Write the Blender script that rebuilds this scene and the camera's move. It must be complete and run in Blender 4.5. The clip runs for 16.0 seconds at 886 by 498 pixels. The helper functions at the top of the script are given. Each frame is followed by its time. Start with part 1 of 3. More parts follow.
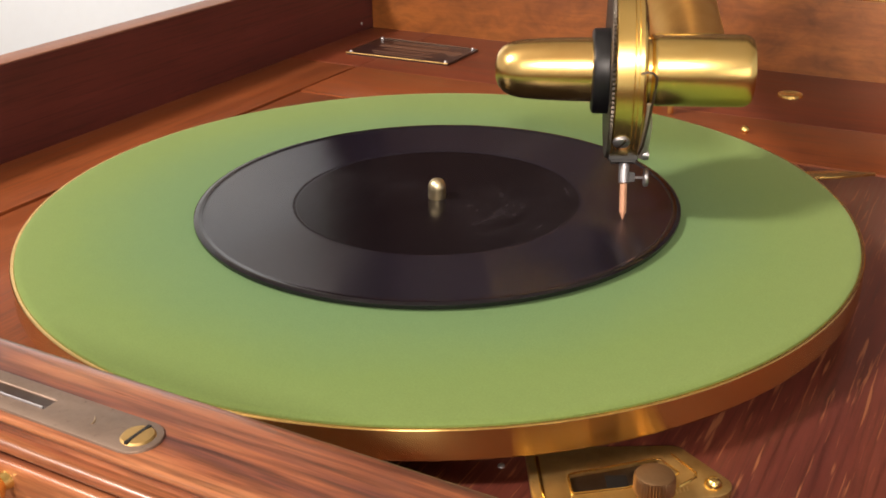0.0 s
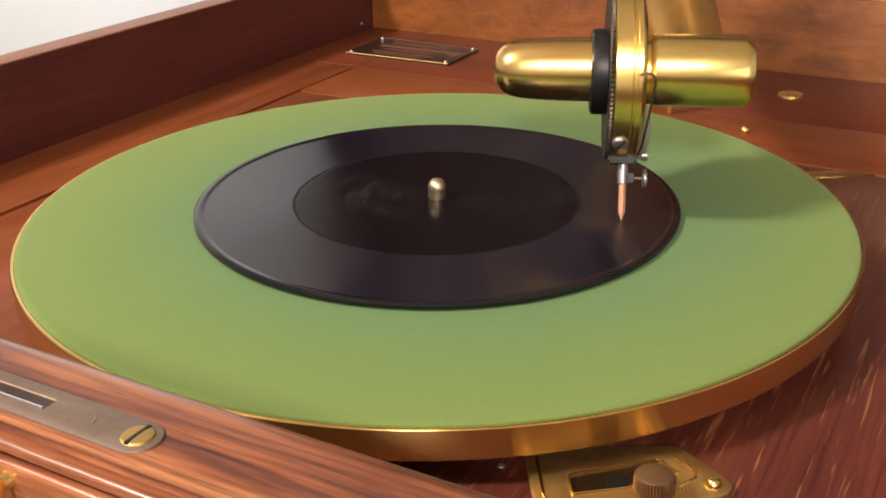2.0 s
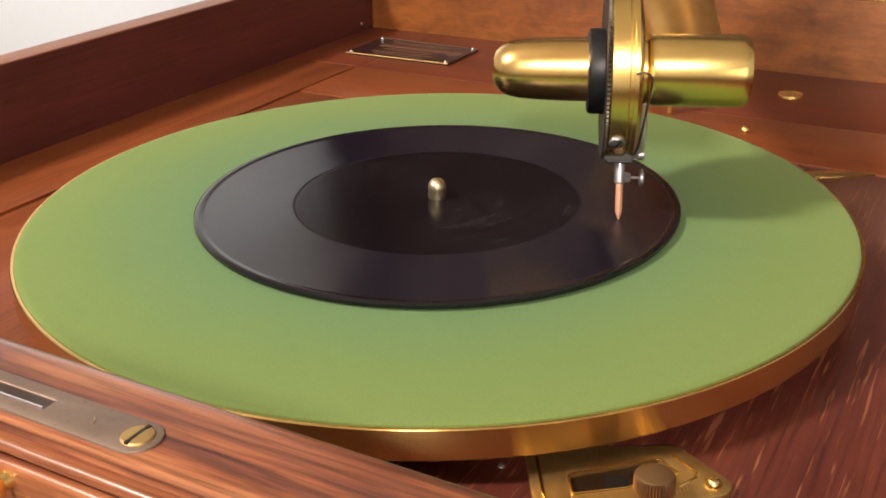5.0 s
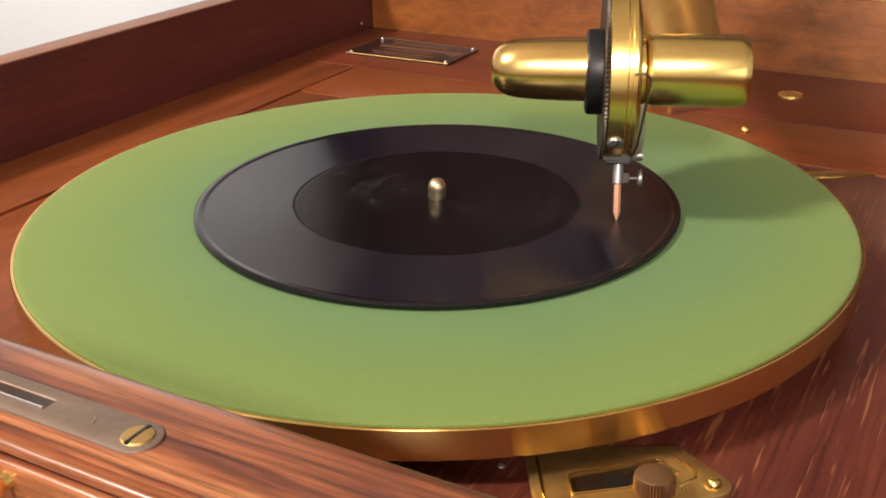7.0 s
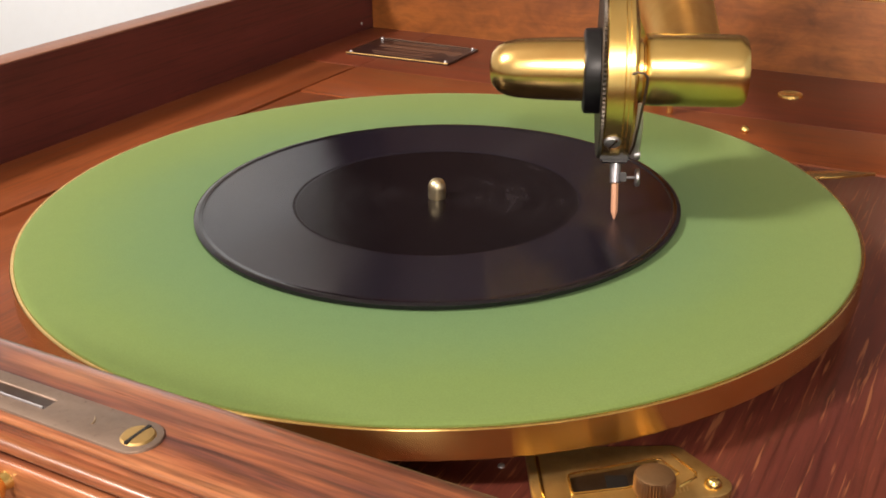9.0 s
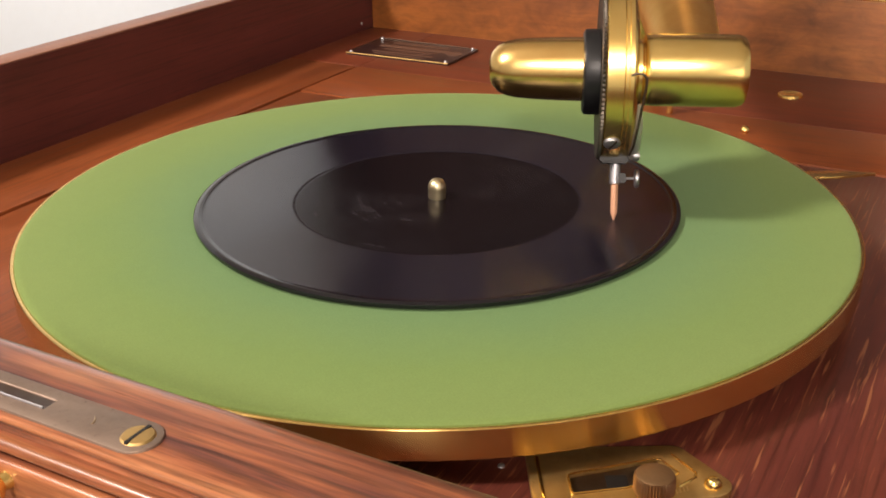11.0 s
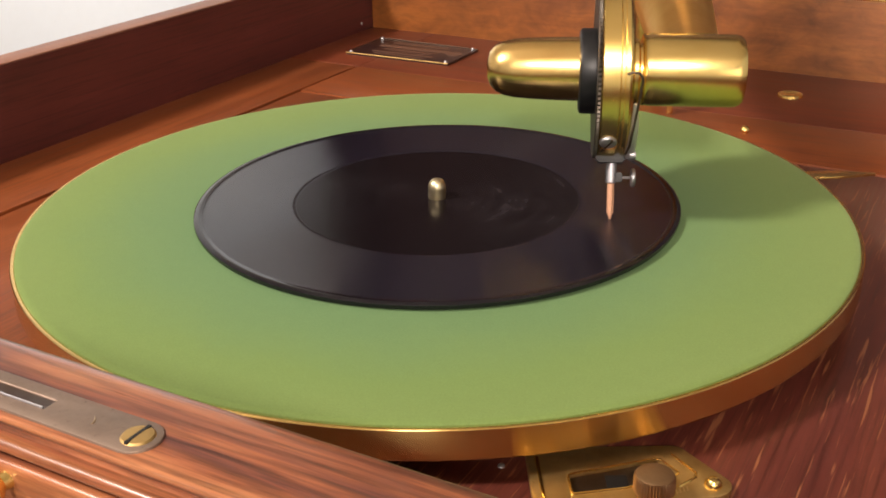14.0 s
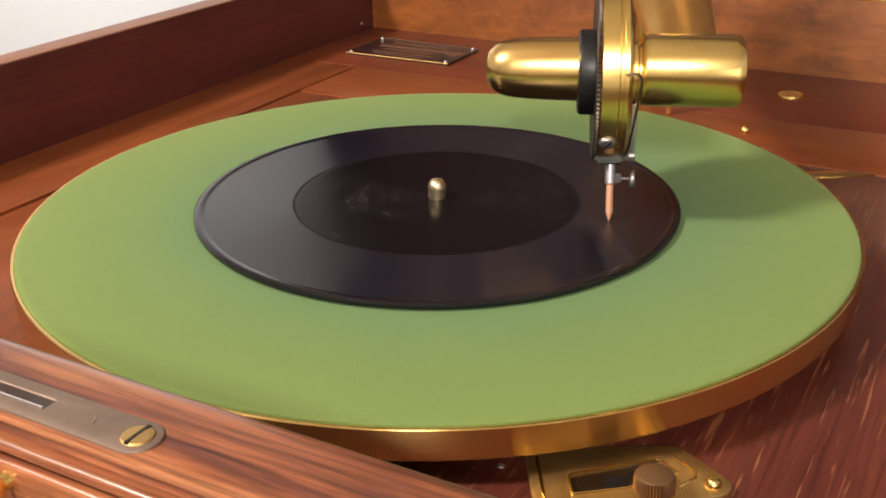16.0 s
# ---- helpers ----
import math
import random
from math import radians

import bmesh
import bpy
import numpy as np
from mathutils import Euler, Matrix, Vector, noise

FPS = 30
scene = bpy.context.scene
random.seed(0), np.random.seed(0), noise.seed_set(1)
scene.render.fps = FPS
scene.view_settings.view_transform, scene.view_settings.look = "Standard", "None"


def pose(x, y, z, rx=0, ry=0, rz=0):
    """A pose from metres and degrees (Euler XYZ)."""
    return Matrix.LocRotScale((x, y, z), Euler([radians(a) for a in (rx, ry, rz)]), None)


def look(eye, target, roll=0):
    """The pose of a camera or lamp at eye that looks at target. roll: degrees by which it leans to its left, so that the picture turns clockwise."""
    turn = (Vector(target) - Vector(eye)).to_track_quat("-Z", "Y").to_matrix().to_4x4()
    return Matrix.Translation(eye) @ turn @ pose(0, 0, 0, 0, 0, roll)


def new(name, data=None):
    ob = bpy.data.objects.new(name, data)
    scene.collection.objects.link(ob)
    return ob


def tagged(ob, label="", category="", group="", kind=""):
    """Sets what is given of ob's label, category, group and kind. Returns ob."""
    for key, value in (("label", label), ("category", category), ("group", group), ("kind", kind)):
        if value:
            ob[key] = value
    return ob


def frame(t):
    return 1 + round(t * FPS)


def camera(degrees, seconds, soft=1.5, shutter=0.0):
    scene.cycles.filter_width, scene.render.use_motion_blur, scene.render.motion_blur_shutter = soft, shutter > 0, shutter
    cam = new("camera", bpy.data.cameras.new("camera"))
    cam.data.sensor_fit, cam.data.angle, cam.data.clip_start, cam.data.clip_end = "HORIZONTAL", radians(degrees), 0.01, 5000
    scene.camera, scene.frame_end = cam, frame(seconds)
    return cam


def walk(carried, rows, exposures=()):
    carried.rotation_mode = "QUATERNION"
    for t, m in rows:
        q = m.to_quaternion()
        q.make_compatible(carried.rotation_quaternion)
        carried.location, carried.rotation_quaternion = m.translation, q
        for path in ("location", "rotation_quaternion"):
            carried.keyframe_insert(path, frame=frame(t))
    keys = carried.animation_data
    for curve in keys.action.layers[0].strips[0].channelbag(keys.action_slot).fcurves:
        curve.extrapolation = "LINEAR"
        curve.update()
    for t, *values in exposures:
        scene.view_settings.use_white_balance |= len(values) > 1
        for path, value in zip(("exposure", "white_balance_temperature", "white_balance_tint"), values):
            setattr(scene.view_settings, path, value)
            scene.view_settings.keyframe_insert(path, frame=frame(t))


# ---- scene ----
TURN = 29.4            # degrees from the cabinet's axes to the line of sight
PERIOD = 0.825         # seconds for one turn of the record
DECK = -0.018          # height of the deck; the felt's top is at 0
TOP = 0.028            # height of the cabinet's rim

cam = camera(45.19, 16.0, 1.8)
EYE = Vector((0.18472, -0.32782, 0.14850))
VIEW = look(EYE, EYE + Vector((-0.44411, 0.79773, -0.40791)), -0.82)
walk(cam, [(0.0, VIEW), (16.0, VIEW)])

# ---- light ----
world = bpy.data.worlds.new("world")
scene.world = world
world.use_nodes = True
world.node_tree.nodes["Background"].inputs[0].default_value = (1.0, 0.9, 0.78, 1)
world.node_tree.nodes["Background"].inputs[1].default_value = 0.05
scene.view_settings.exposure = 0.0


def area(name, eye, target, sx, sy, watts, colour):
    data = bpy.data.lights.new(name, "AREA")
    data.shape, data.size, data.size_y, data.energy, data.color = "RECTANGLE", sx, sy, watts, colour
    ob = new(name, data)
    ob.matrix_world = look(eye, target)
    return ob


WARM = (1.0, 0.855, 0.755)
FRONT = Vector((0.90, -2.22, 1.36))      # shaded lamp behind the camera
PENDANT = Vector((-0.75, -0.80, 1.06))   # hanging lamp that shines down, with fill added upward
# unseen lamp, added only to brighten the white wall
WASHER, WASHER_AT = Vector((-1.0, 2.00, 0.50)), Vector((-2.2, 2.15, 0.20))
area("lamp_front", FRONT, (0.05, 0, 0.05), 0.32, 0.32, 45.5, WARM)
area("lamp_pendant", PENDANT, (0.05, 0.0, 0.0), 0.20, 0.20, 26.0, WARM)
# upward fill, added to brighten the ceiling and its bounce
area("lamp_ceiling_fill", PENDANT + Vector((0, 0, 0.09)), PENDANT + Vector((0.0, 0.001, 2)), 0.26, 0.26, 5.5, WARM)
area("lamp_wall_fill", WASHER, WASHER_AT, 0.35, 0.35, 25.0, WARM)
area("lamp_side_panel", (2.14, -1.60, 0.45), (0.1, -0.1, 0.0), 0.96, 0.90, 6.0, (1.0, 0.92, 0.84))


# ---- materials ----
def material(name):
    m = bpy.data.materials.new(name)
    m.use_nodes = True
    t = m.node_tree
    return m, t, t.nodes["Principled BSDF"]


def node(t, kind, **values):
    n = t.nodes.new(kind)
    for k, v in values.items():
        if k == "op":
            n.operation = v
        elif k == "blend":
            n.blend_type = v
        elif k == "kind":
            n.gradient_type = v
    return n


def coords(t, scale=(1, 1, 1), shift=(0, 0, 0)):
    c = t.nodes.new("ShaderNodeTexCoord")
    m = t.nodes.new("ShaderNodeMapping")
    m.inputs["Scale"].default_value = scale
    m.inputs["Location"].default_value = shift
    t.links.new(c.outputs["Object"], m.inputs["Vector"])
    return m.outputs["Vector"]


def noise_tex(t, vec, scale, detail=4.0, rough=0.55, distortion=0.0):
    n = t.nodes.new("ShaderNodeTexNoise")
    n.inputs["Scale"].default_value = scale
    n.inputs["Detail"].default_value = detail
    n.inputs["Roughness"].default_value = rough
    n.inputs["Distortion"].default_value = distortion
    t.links.new(vec, n.inputs["Vector"])
    return n.outputs["Fac"]


def ramp(t, fac, stops):
    r = t.nodes.new("ShaderNodeValToRGB")
    e = r.color_ramp.elements
    while len(e) < len(stops):
        e.new(0.5)
    for el, (p, c) in zip(e, stops):
        el.position = p
        el.color = (*c, 1) if len(c) == 3 else (c[0], c[0], c[0], 1)
    t.links.new(fac, r.inputs["Fac"])
    return r.outputs["Color"]


def mix(t, fac, a, b, blend="MIX"):
    m = t.nodes.new("ShaderNodeMix")
    m.data_type, m.blend_type = "RGBA", blend
    for socket, v in ((m.inputs[0], fac), (m.inputs[6], a), (m.inputs[7], b)):
        if isinstance(v, (int, float)):
            socket.default_value = v
        elif isinstance(v, tuple):
            socket.default_value = (*v, 1)
        else:
            t.links.new(v, socket)
    return m.outputs[2]


def mapped(t, fac, lo, hi):
    m = t.nodes.new("ShaderNodeMapRange")
    m.inputs["To Min"].default_value, m.inputs["To Max"].default_value = lo, hi
    t.links.new(fac, m.inputs["Value"])
    return m.outputs[0]


def bump(t, bsdf, height, strength, distance):
    b = t.nodes.new("ShaderNodeBump")
    b.inputs["Strength"].default_value, b.inputs["Distance"].default_value = strength, distance
    t.links.new(height, b.inputs["Height"])
    t.links.new(b.outputs[0], bsdf.inputs["Normal"])


def wood(name, along, dark, mid, light, flecks=0.0, rough=0.32, coat=0.35, stripes=1.0, size=1.0, seed=0.0, bands=0.0, burl=0.0):
    """Polished wood with its grain along axis 0, 1 or 2."""
    m, t, b = material(name)

    def stretched(across, length):
        s = [across, across, across]
        s[along] = length
        return coords(t, tuple(s), (seed, seed * 1.7, seed * 0.6))
    broad = noise_tex(t, stretched(60 * size, 5 * size), 1.0, 4, 0.55, 0.5)
    fine = noise_tex(t, stretched(700 * size, 22 * size), 1.0, 4, 0.65)
    blot = noise_tex(t, coords(t, (1, 1, 1), (seed, 2, 1)), 14.0, 4, 0.6)
    col = ramp(t, broad, [(0.30, dark), (0.50, mid), (0.72, light)])
    pores = ramp(t, fine, [(0.34, (0.62,)), (0.50, (0.97,)), (0.70, (1.08,))])
    col = mix(t, stripes, col, pores, "MULTIPLY")
    col = mix(t, 0.5, col, ramp(t, blot, [(0.3, (0.66,)), (0.7, (1.12,))]), "MULTIPLY")
    if bands:
        wave = t.nodes.new("ShaderNodeTexWave")
        wave.bands_direction = "XYZ"[(along + 1) % 3]
        wave.inputs["Scale"].default_value = bands
        wave.inputs["Distortion"].default_value = 11.0
        wave.inputs["Detail"].default_value = 3.0
        wave.inputs["Detail Scale"].default_value = 1.3
        s = [1.0, 1.0, 1.0]
        s[along] = 0.10
        t.links.new(coords(t, tuple(s), (seed, 0, 0)), wave.inputs["Vector"])
        col = mix(t, 0.45, col, ramp(t, wave.outputs["Fac"], [(0.05, (0.26,)), (0.40, (0.92,)), (1.0, (1.15,))]), "MULTIPLY")
    if burl:
        # swirled figure: soft dark knots with streaks between them
        knots = noise_tex(t, coords(t, (1.0, 1.0, 1.5), (seed, 4, 2)), 24.0, 5, 0.6, 1.2)
        swirl = noise_tex(t, coords(t, (1.0, 1.0, 2.2), (3, seed, 5)), 55.0, 4, 0.6, 1.5)
        figure = mix(t, 1.0, ramp(t, knots, [(0.32, (0.55, 0.50, 0.52)), (0.50, (0.95,)), (0.70, (1.18, 1.15, 1.10))]), ramp(t, swirl, [(0.32, (0.72,)), (0.60, (1.08,))]), "MULTIPLY")
        col = mix(t, burl, col, figure, "MULTIPLY")
    if flecks:
        f1 = noise_tex(t, stretched(950 * size, 36 * size), 1.0, 2, 0.5, 0.6)
        mask = ramp(t, f1, [(0.600, (0.0,)), (0.670, (1.0,))])
        scaled = t.nodes.new("ShaderNodeMath")
        scaled.operation = "MULTIPLY"
        scaled.inputs[1].default_value = flecks
        t.links.new(mask, scaled.inputs[0])
        col = mix(t, scaled.outputs[0], col, (0.42, 0.17, 0.070))
    t.links.new(col, b.inputs["Base Color"])
    t.links.new(mapped(t, fine, rough - 0.08, rough + 0.12), b.inputs["Roughness"])
    b.inputs["Coat Weight"].default_value = coat
    b.inputs["Coat Roughness"].default_value = 0.13
    bump(t, b, fine, 0.10, 0.0006)
    return m


def metal(name, colour, rough, worn=0.15, tint=(0.75, 0.55, 0.4), spots=0.0, brushed=None):
    m, t, b = material(name)
    b.inputs["Metallic"].default_value = 1.0
    n1 = noise_tex(t, coords(t), 60.0, 4, 0.6)
    n2 = noise_tex(t, coords(t), 700.0, 3, 0.6)
    stain = tuple(c * k for c, k in zip(colour, tint))
    col = mix(t, ramp(t, n1, [(0.42, (0.0,)), (0.75, (1.0,))]), colour, stain)
    if spots:
        col = mix(t, ramp(t, n2, [(0.66, (0.0,)), (0.74, (spots,))]), col, tuple(c * 0.25 for c in colour))
    t.links.new(col, b.inputs["Base Color"])
    src = n2 if brushed is None else noise_tex(t, coords(t, brushed), 1.0, 3, 0.6)
    t.links.new(mapped(t, src, rough - worn * 0.5, rough + worn), b.inputs["Roughness"])
    bump(t, b, src, 0.03, 0.0001)
    return m


def plain(name, colour, rough=0.5, grain=0.15, scale=80.0, coat=0.0, relief=0.05):
    m, t, b = material(name)
    n = noise_tex(t, coords(t), scale, 5, 0.6)
    n2 = noise_tex(t, coords(t), scale * 0.12, 3, 0.5)
    col = mix(t, n, tuple(c * (1 - grain) for c in colour), tuple(min(1, c * (1 + grain)) for c in colour))
    col = mix(t, 0.5, col, ramp(t, n2, [(0.3, (1 - grain,)), (0.7, (1.0,))]), "MULTIPLY")
    t.links.new(col, b.inputs["Base Color"])
    t.links.new(mapped(t, n, rough - 0.06, rough + 0.08), b.inputs["Roughness"])
    b.inputs["Coat Weight"].default_value = coat
    bump(t, b, n, relief, 0.0005)
    return m


def felt_material():
    m, t, b = material("green_felt")
    v = coords(t)
    length = t.nodes.new("ShaderNodeVectorMath")
    length.operation = "LENGTH"
    t.links.new(coords(t, (1, 1, 1), (0.006, 0.003, 0)), length.inputs[0])
    n1 = noise_tex(t, v, 26.0, 4, 0.6)
    n2 = noise_tex(t, v, 1500.0, 3, 0.7)
    n3 = noise_tex(t, v, 240.0, 4, 0.6)
    add = t.nodes.new("ShaderNodeMath")
    add.operation = "MULTIPLY_ADD"
    add.inputs[1].default_value = 0.02
    t.links.new(n1, add.inputs[0])
    t.links.new(length.outputs["Value"], add.inputs[2])
    col = ramp(t, mapped_range(t, add.outputs[0], 0.09, 0.17), [(0.0, (0.106, 0.206, 0.090)), (0.3, (0.124, 0.222, 0.085)), (0.62, (0.154, 0.243, 0.070)), (1.0, (0.182, 0.260, 0.074))])
    col = mix(t, 0.35, col, ramp(t, n2, [(0.3, (0.7,)), (0.7, (1.2,))]), "MULTIPLY")
    col = mix(t, 0.10, col, ramp(t, n3, [(0.35, (0.8,)), (0.65, (1.1,))]), "MULTIPLY")
    t.links.new(col, b.inputs["Base Color"])
    b.inputs["Roughness"].default_value = 0.85
    b.inputs["Specular IOR Level"].default_value = 0.2
    b.inputs["Sheen Weight"].default_value = 0.25
    b.inputs["Sheen Tint"].default_value = (0.75, 0.9, 0.5, 1)
    bump(t, b, n2, 0.15, 0.0003)
    return m


def mapped_range(t, fac, lo, hi):
    m = t.nodes.new("ShaderNodeMapRange")
    m.inputs["From Min"].default_value, m.inputs["From Max"].default_value = lo, hi
    t.links.new(fac, m.inputs["Value"])
    return m.outputs[0]


def groove_material():
    """Black shellac cut with fine circular grooves, which spread the light across them."""
    m, t, b = material("grooved_shellac")
    v = coords(t)
    n = noise_tex(t, v, 45.0, 4, 0.6)
    t.links.new(mix(t, n, (0.006, 0.0052, 0.0105), (0.009, 0.0078, 0.0160)), b.inputs["Base Color"])
    b.inputs["Roughness"].default_value = 0.24
    b.inputs["Specular IOR Level"].default_value = 0.60
    b.inputs["Anisotropic"].default_value = 0.90
    b.inputs["Anisotropic Rotation"].default_value = 0.25
    tangent = t.nodes.new("ShaderNodeTangent")
    tangent.direction_type, tangent.axis = "RADIAL", "Z"
    t.links.new(tangent.outputs[0], b.inputs["Tangent"])
    return m


def label_material():
    """Smooth pressed centre with grey scuffs that run round it on two sides."""
    m, t, b = material("pressed_centre")
    v = coords(t)
    xyz = t.nodes.new("ShaderNodeSeparateXYZ")
    t.links.new(v, xyz.inputs[0])

    def maths(op, a, c=0.0):
        n = t.nodes.new("ShaderNodeMath")
        n.operation = op
        for socket, value in zip(n.inputs, (a, c)):
            if isinstance(value, float):
                socket.default_value = value
            else:
                t.links.new(value, socket)
        return n.outputs[0]
    angle = maths("ARCTAN2", xyz.outputs["Y"], xyz.outputs["X"])
    radius = maths("SQRT", maths("ADD", maths("MULTIPLY", xyz.outputs["X"], xyz.outputs["X"]), maths("MULTIPLY", xyz.outputs["Y"], xyz.outputs["Y"])))
    polar = t.nodes.new("ShaderNodeCombineXYZ")
    t.links.new(maths("MULTIPLY", angle, 1.3), polar.inputs[0])
    t.links.new(maths("MULTIPLY", radius, 230.0), polar.inputs[1])
    streak = ramp(t, noise_tex(t, polar.outputs[0], 1.0, 4, 0.65, 0.0), [(0.34, (0.0,)), (0.85, (1.0,))])
    lobe = maths("MAXIMUM", maths("COSINE", maths("SUBTRACT", angle, 0.1)), maths("MULTIPLY", maths("COSINE", maths("ADD", angle, 3.0)), 0.8))
    patch = mix(t, 1.0, ramp(t, lobe, [(0.45, (0.0,)), (0.95, (1.0,))]), ramp(t, noise_tex(t, v, 55.0, 3, 0.6), [(0.32, (0.0,)), (0.75, (1.0,))]), "MULTIPLY")
    scuff = mix(t, 1.0, streak, patch, "MULTIPLY")
    t.links.new(mix(t, scuff, (0.0062, 0.0042, 0.0055), (0.036, 0.031, 0.036)), b.inputs["Base Color"])
    t.links.new(mapped(t, scuff, 0.20, 0.45), b.inputs["Roughness"])
    b.inputs["Specular IOR Level"].default_value = 0.08
    bump(t, b, noise_tex(t, v, 160.0, 4, 0.65), 0.05, 0.0003)
    return m


def turned_metal(m, rough, amount):
    """Scratches that run round the z axis and spread the light across them."""
    t = m.node_tree
    b = t.nodes["Principled BSDF"]
    for link in list(b.inputs["Roughness"].links):
        t.links.remove(link)
    b.inputs["Roughness"].default_value = rough
    b.inputs["Anisotropic"].default_value = amount
    b.inputs["Anisotropic Rotation"].default_value = 0.25
    tangent = t.nodes.new("ShaderNodeTangent")
    tangent.direction_type, tangent.axis = "RADIAL", "Z"
    t.links.new(tangent.outputs[0], b.inputs["Tangent"])
    return m


DECK_WOOD = wood("deck_wood", 1, (0.21, 0.052, 0.014), (0.245, 0.064, 0.017), (0.28, 0.078, 0.021), 0.10, 0.40, 0.12)
BOARD_WOOD = wood("motor_board_wood", 1, (0.095, 0.021, 0.016), (0.125, 0.029, 0.019), (0.160, 0.040, 0.023), 0.50, 0.34, 0.40, seed=3.0)
SIDE_WOOD = wood("side_wood", 1, (0.080, 0.0160, 0.014), (0.098, 0.0195, 0.016), (0.118, 0.024, 0.020), 0.0, 0.50, 0.06, seed=1.0)
LID_WOOD = wood("lid_wood", 2, (0.036, 0.013, 0.011), (0.045, 0.016, 0.013), (0.058, 0.021, 0.016), 0.0, 0.5, 0.0, seed=9.0)
BACK_WOOD = wood("back_wood", 0, (0.205, 0.062, 0.014), (0.262, 0.084, 0.018), (0.325, 0.112, 0.023), 0.0, 0.38, 0.15, 0.35, seed=5.0, burl=0.75)
TOP_WOOD = wood("worn_sheen_wood", 1, (0.20, 0.085, 0.055), (0.29, 0.135, 0.088), (0.38, 0.19, 0.125), 0.0, 0.5, 0.05, 1.0, 1.3, seed=4.0)
RAIL_WOOD = wood("rail_wood", 0, (0.085, 0.027, 0.025), (0.30, 0.097, 0.042), (0.47, 0.190, 0.078), 0.0, 0.30, 0.40, 1.0, 2.4, seed=2.0, bands=85.0)
GROOVED, CENTRE, FELT = groove_material(), label_material(), felt_material()
BRASS = metal("polished_brass", (0.97, 0.70, 0.25), 0.235, 0.04, (0.95, 0.90, 0.80))
RIM_BRASS = turned_metal(metal("rim_brass", (0.90, 0.60, 0.22), 0.22, 0.05, (0.94, 0.88, 0.8)), 0.24, 0.95)
OLD_BRASS = metal("aged_brass", (0.66, 0.45, 0.18), 0.44, 0.2, (0.7, 0.65, 0.55), 0.3)
DULL_BRASS = metal("dull_lock_brass", (0.36, 0.275, 0.22), 0.56, 0.2, (0.8, 0.8, 0.8), 0.3)
DARK_METAL = metal("dark_metal", (0.13, 0.10, 0.08), 0.38, 0.2)
STEEL = metal("nickel", (0.46, 0.45, 0.47), 0.40, 0.15, (0.8, 0.8, 0.82))
BRIGHT_NICKEL = metal("bright_nickel", (0.74, 0.72, 0.72), 0.46, 0.12, (0.85, 0.85, 0.87))
RUBBER = plain("black_rubber", (0.007, 0.007, 0.008), 0.40, 0.3, 300)
BAMBOO = plain("needle_wood", (0.62, 0.33, 0.20), 0.55, 0.18, 900)
BLACK = plain("blackened_iron", (0.006, 0.0055, 0.006), 0.5, 0.2, 200)
PLASTER = plain("white_plaster", (0.72, 0.785, 0.84), 0.8, 0.03, 30)
FLOOR_WOOD = wood("floor_wood", 0, (0.16, 0.09, 0.045), (0.24, 0.14, 0.07), (0.30, 0.18, 0.09), 0.0, 0.4, 0.2, size=0.2)
CEILING = plain("cream_ceiling", (0.70, 0.66, 0.59), 0.8, 0.04, 20)
PRINT = plain("plate_print", (0.14, 0.07, 0.045), 0.5, 0.2, 300)
# glow of the panel added in the east wall
GLOW, glow_tree, glow_bsdf = material("side_panel_glow")
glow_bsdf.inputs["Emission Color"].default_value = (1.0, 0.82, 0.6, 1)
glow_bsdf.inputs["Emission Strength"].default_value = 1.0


# ---- mesh helpers ----
def finish(name, bm, mat, parent=None, label="", smooth=35):
    bmesh.ops.remove_doubles(bm, verts=bm.verts, dist=1e-6)
    bmesh.ops.recalc_face_normals(bm, faces=bm.faces)
    me = bpy.data.meshes.new(name)
    bm.to_mesh(me)
    bm.free()
    me.materials.append(mat)
    if smooth:
        me.polygons.foreach_set("use_smooth", [True] * len(me.polygons))
        me.set_sharp_from_angle(angle=radians(smooth))
    ob = new(name, me)
    if parent is not None:
        ob.parent = parent
    if label:
        ob["label"] = label
    return ob


part = finish


def thing(name, label, category, m=None, kind="", group=""):
    ob = new(name)
    ob.empty_display_size = 0.02
    if m is not None:
        ob.matrix_world = m
    return tagged(ob, label, category, group, kind)


def box(x0, x1, y0, y1, z0, z1, bevel=0.0, seg=2):
    bm = bmesh.new()
    bmesh.ops.create_cube(bm, size=1)
    for v in bm.verts:
        v.co = Vector((x0 + (v.co.x + 0.5) * (x1 - x0), y0 + (v.co.y + 0.5) * (y1 - y0), z0 + (v.co.z + 0.5) * (z1 - z0)))
    if bevel:
        bmesh.ops.bevel(bm, geom=bm.edges[:], offset=bevel, segments=seg, affect="EDGES", profile=0.5)
    return bm


AXES = {"x": Matrix(((0, 0, 1), (1, 0, 0), (0, 1, 0))), "y": Matrix(((1, 0, 0), (0, 0, 1), (0, 1, 0))), "z": Matrix.Identity(3)}


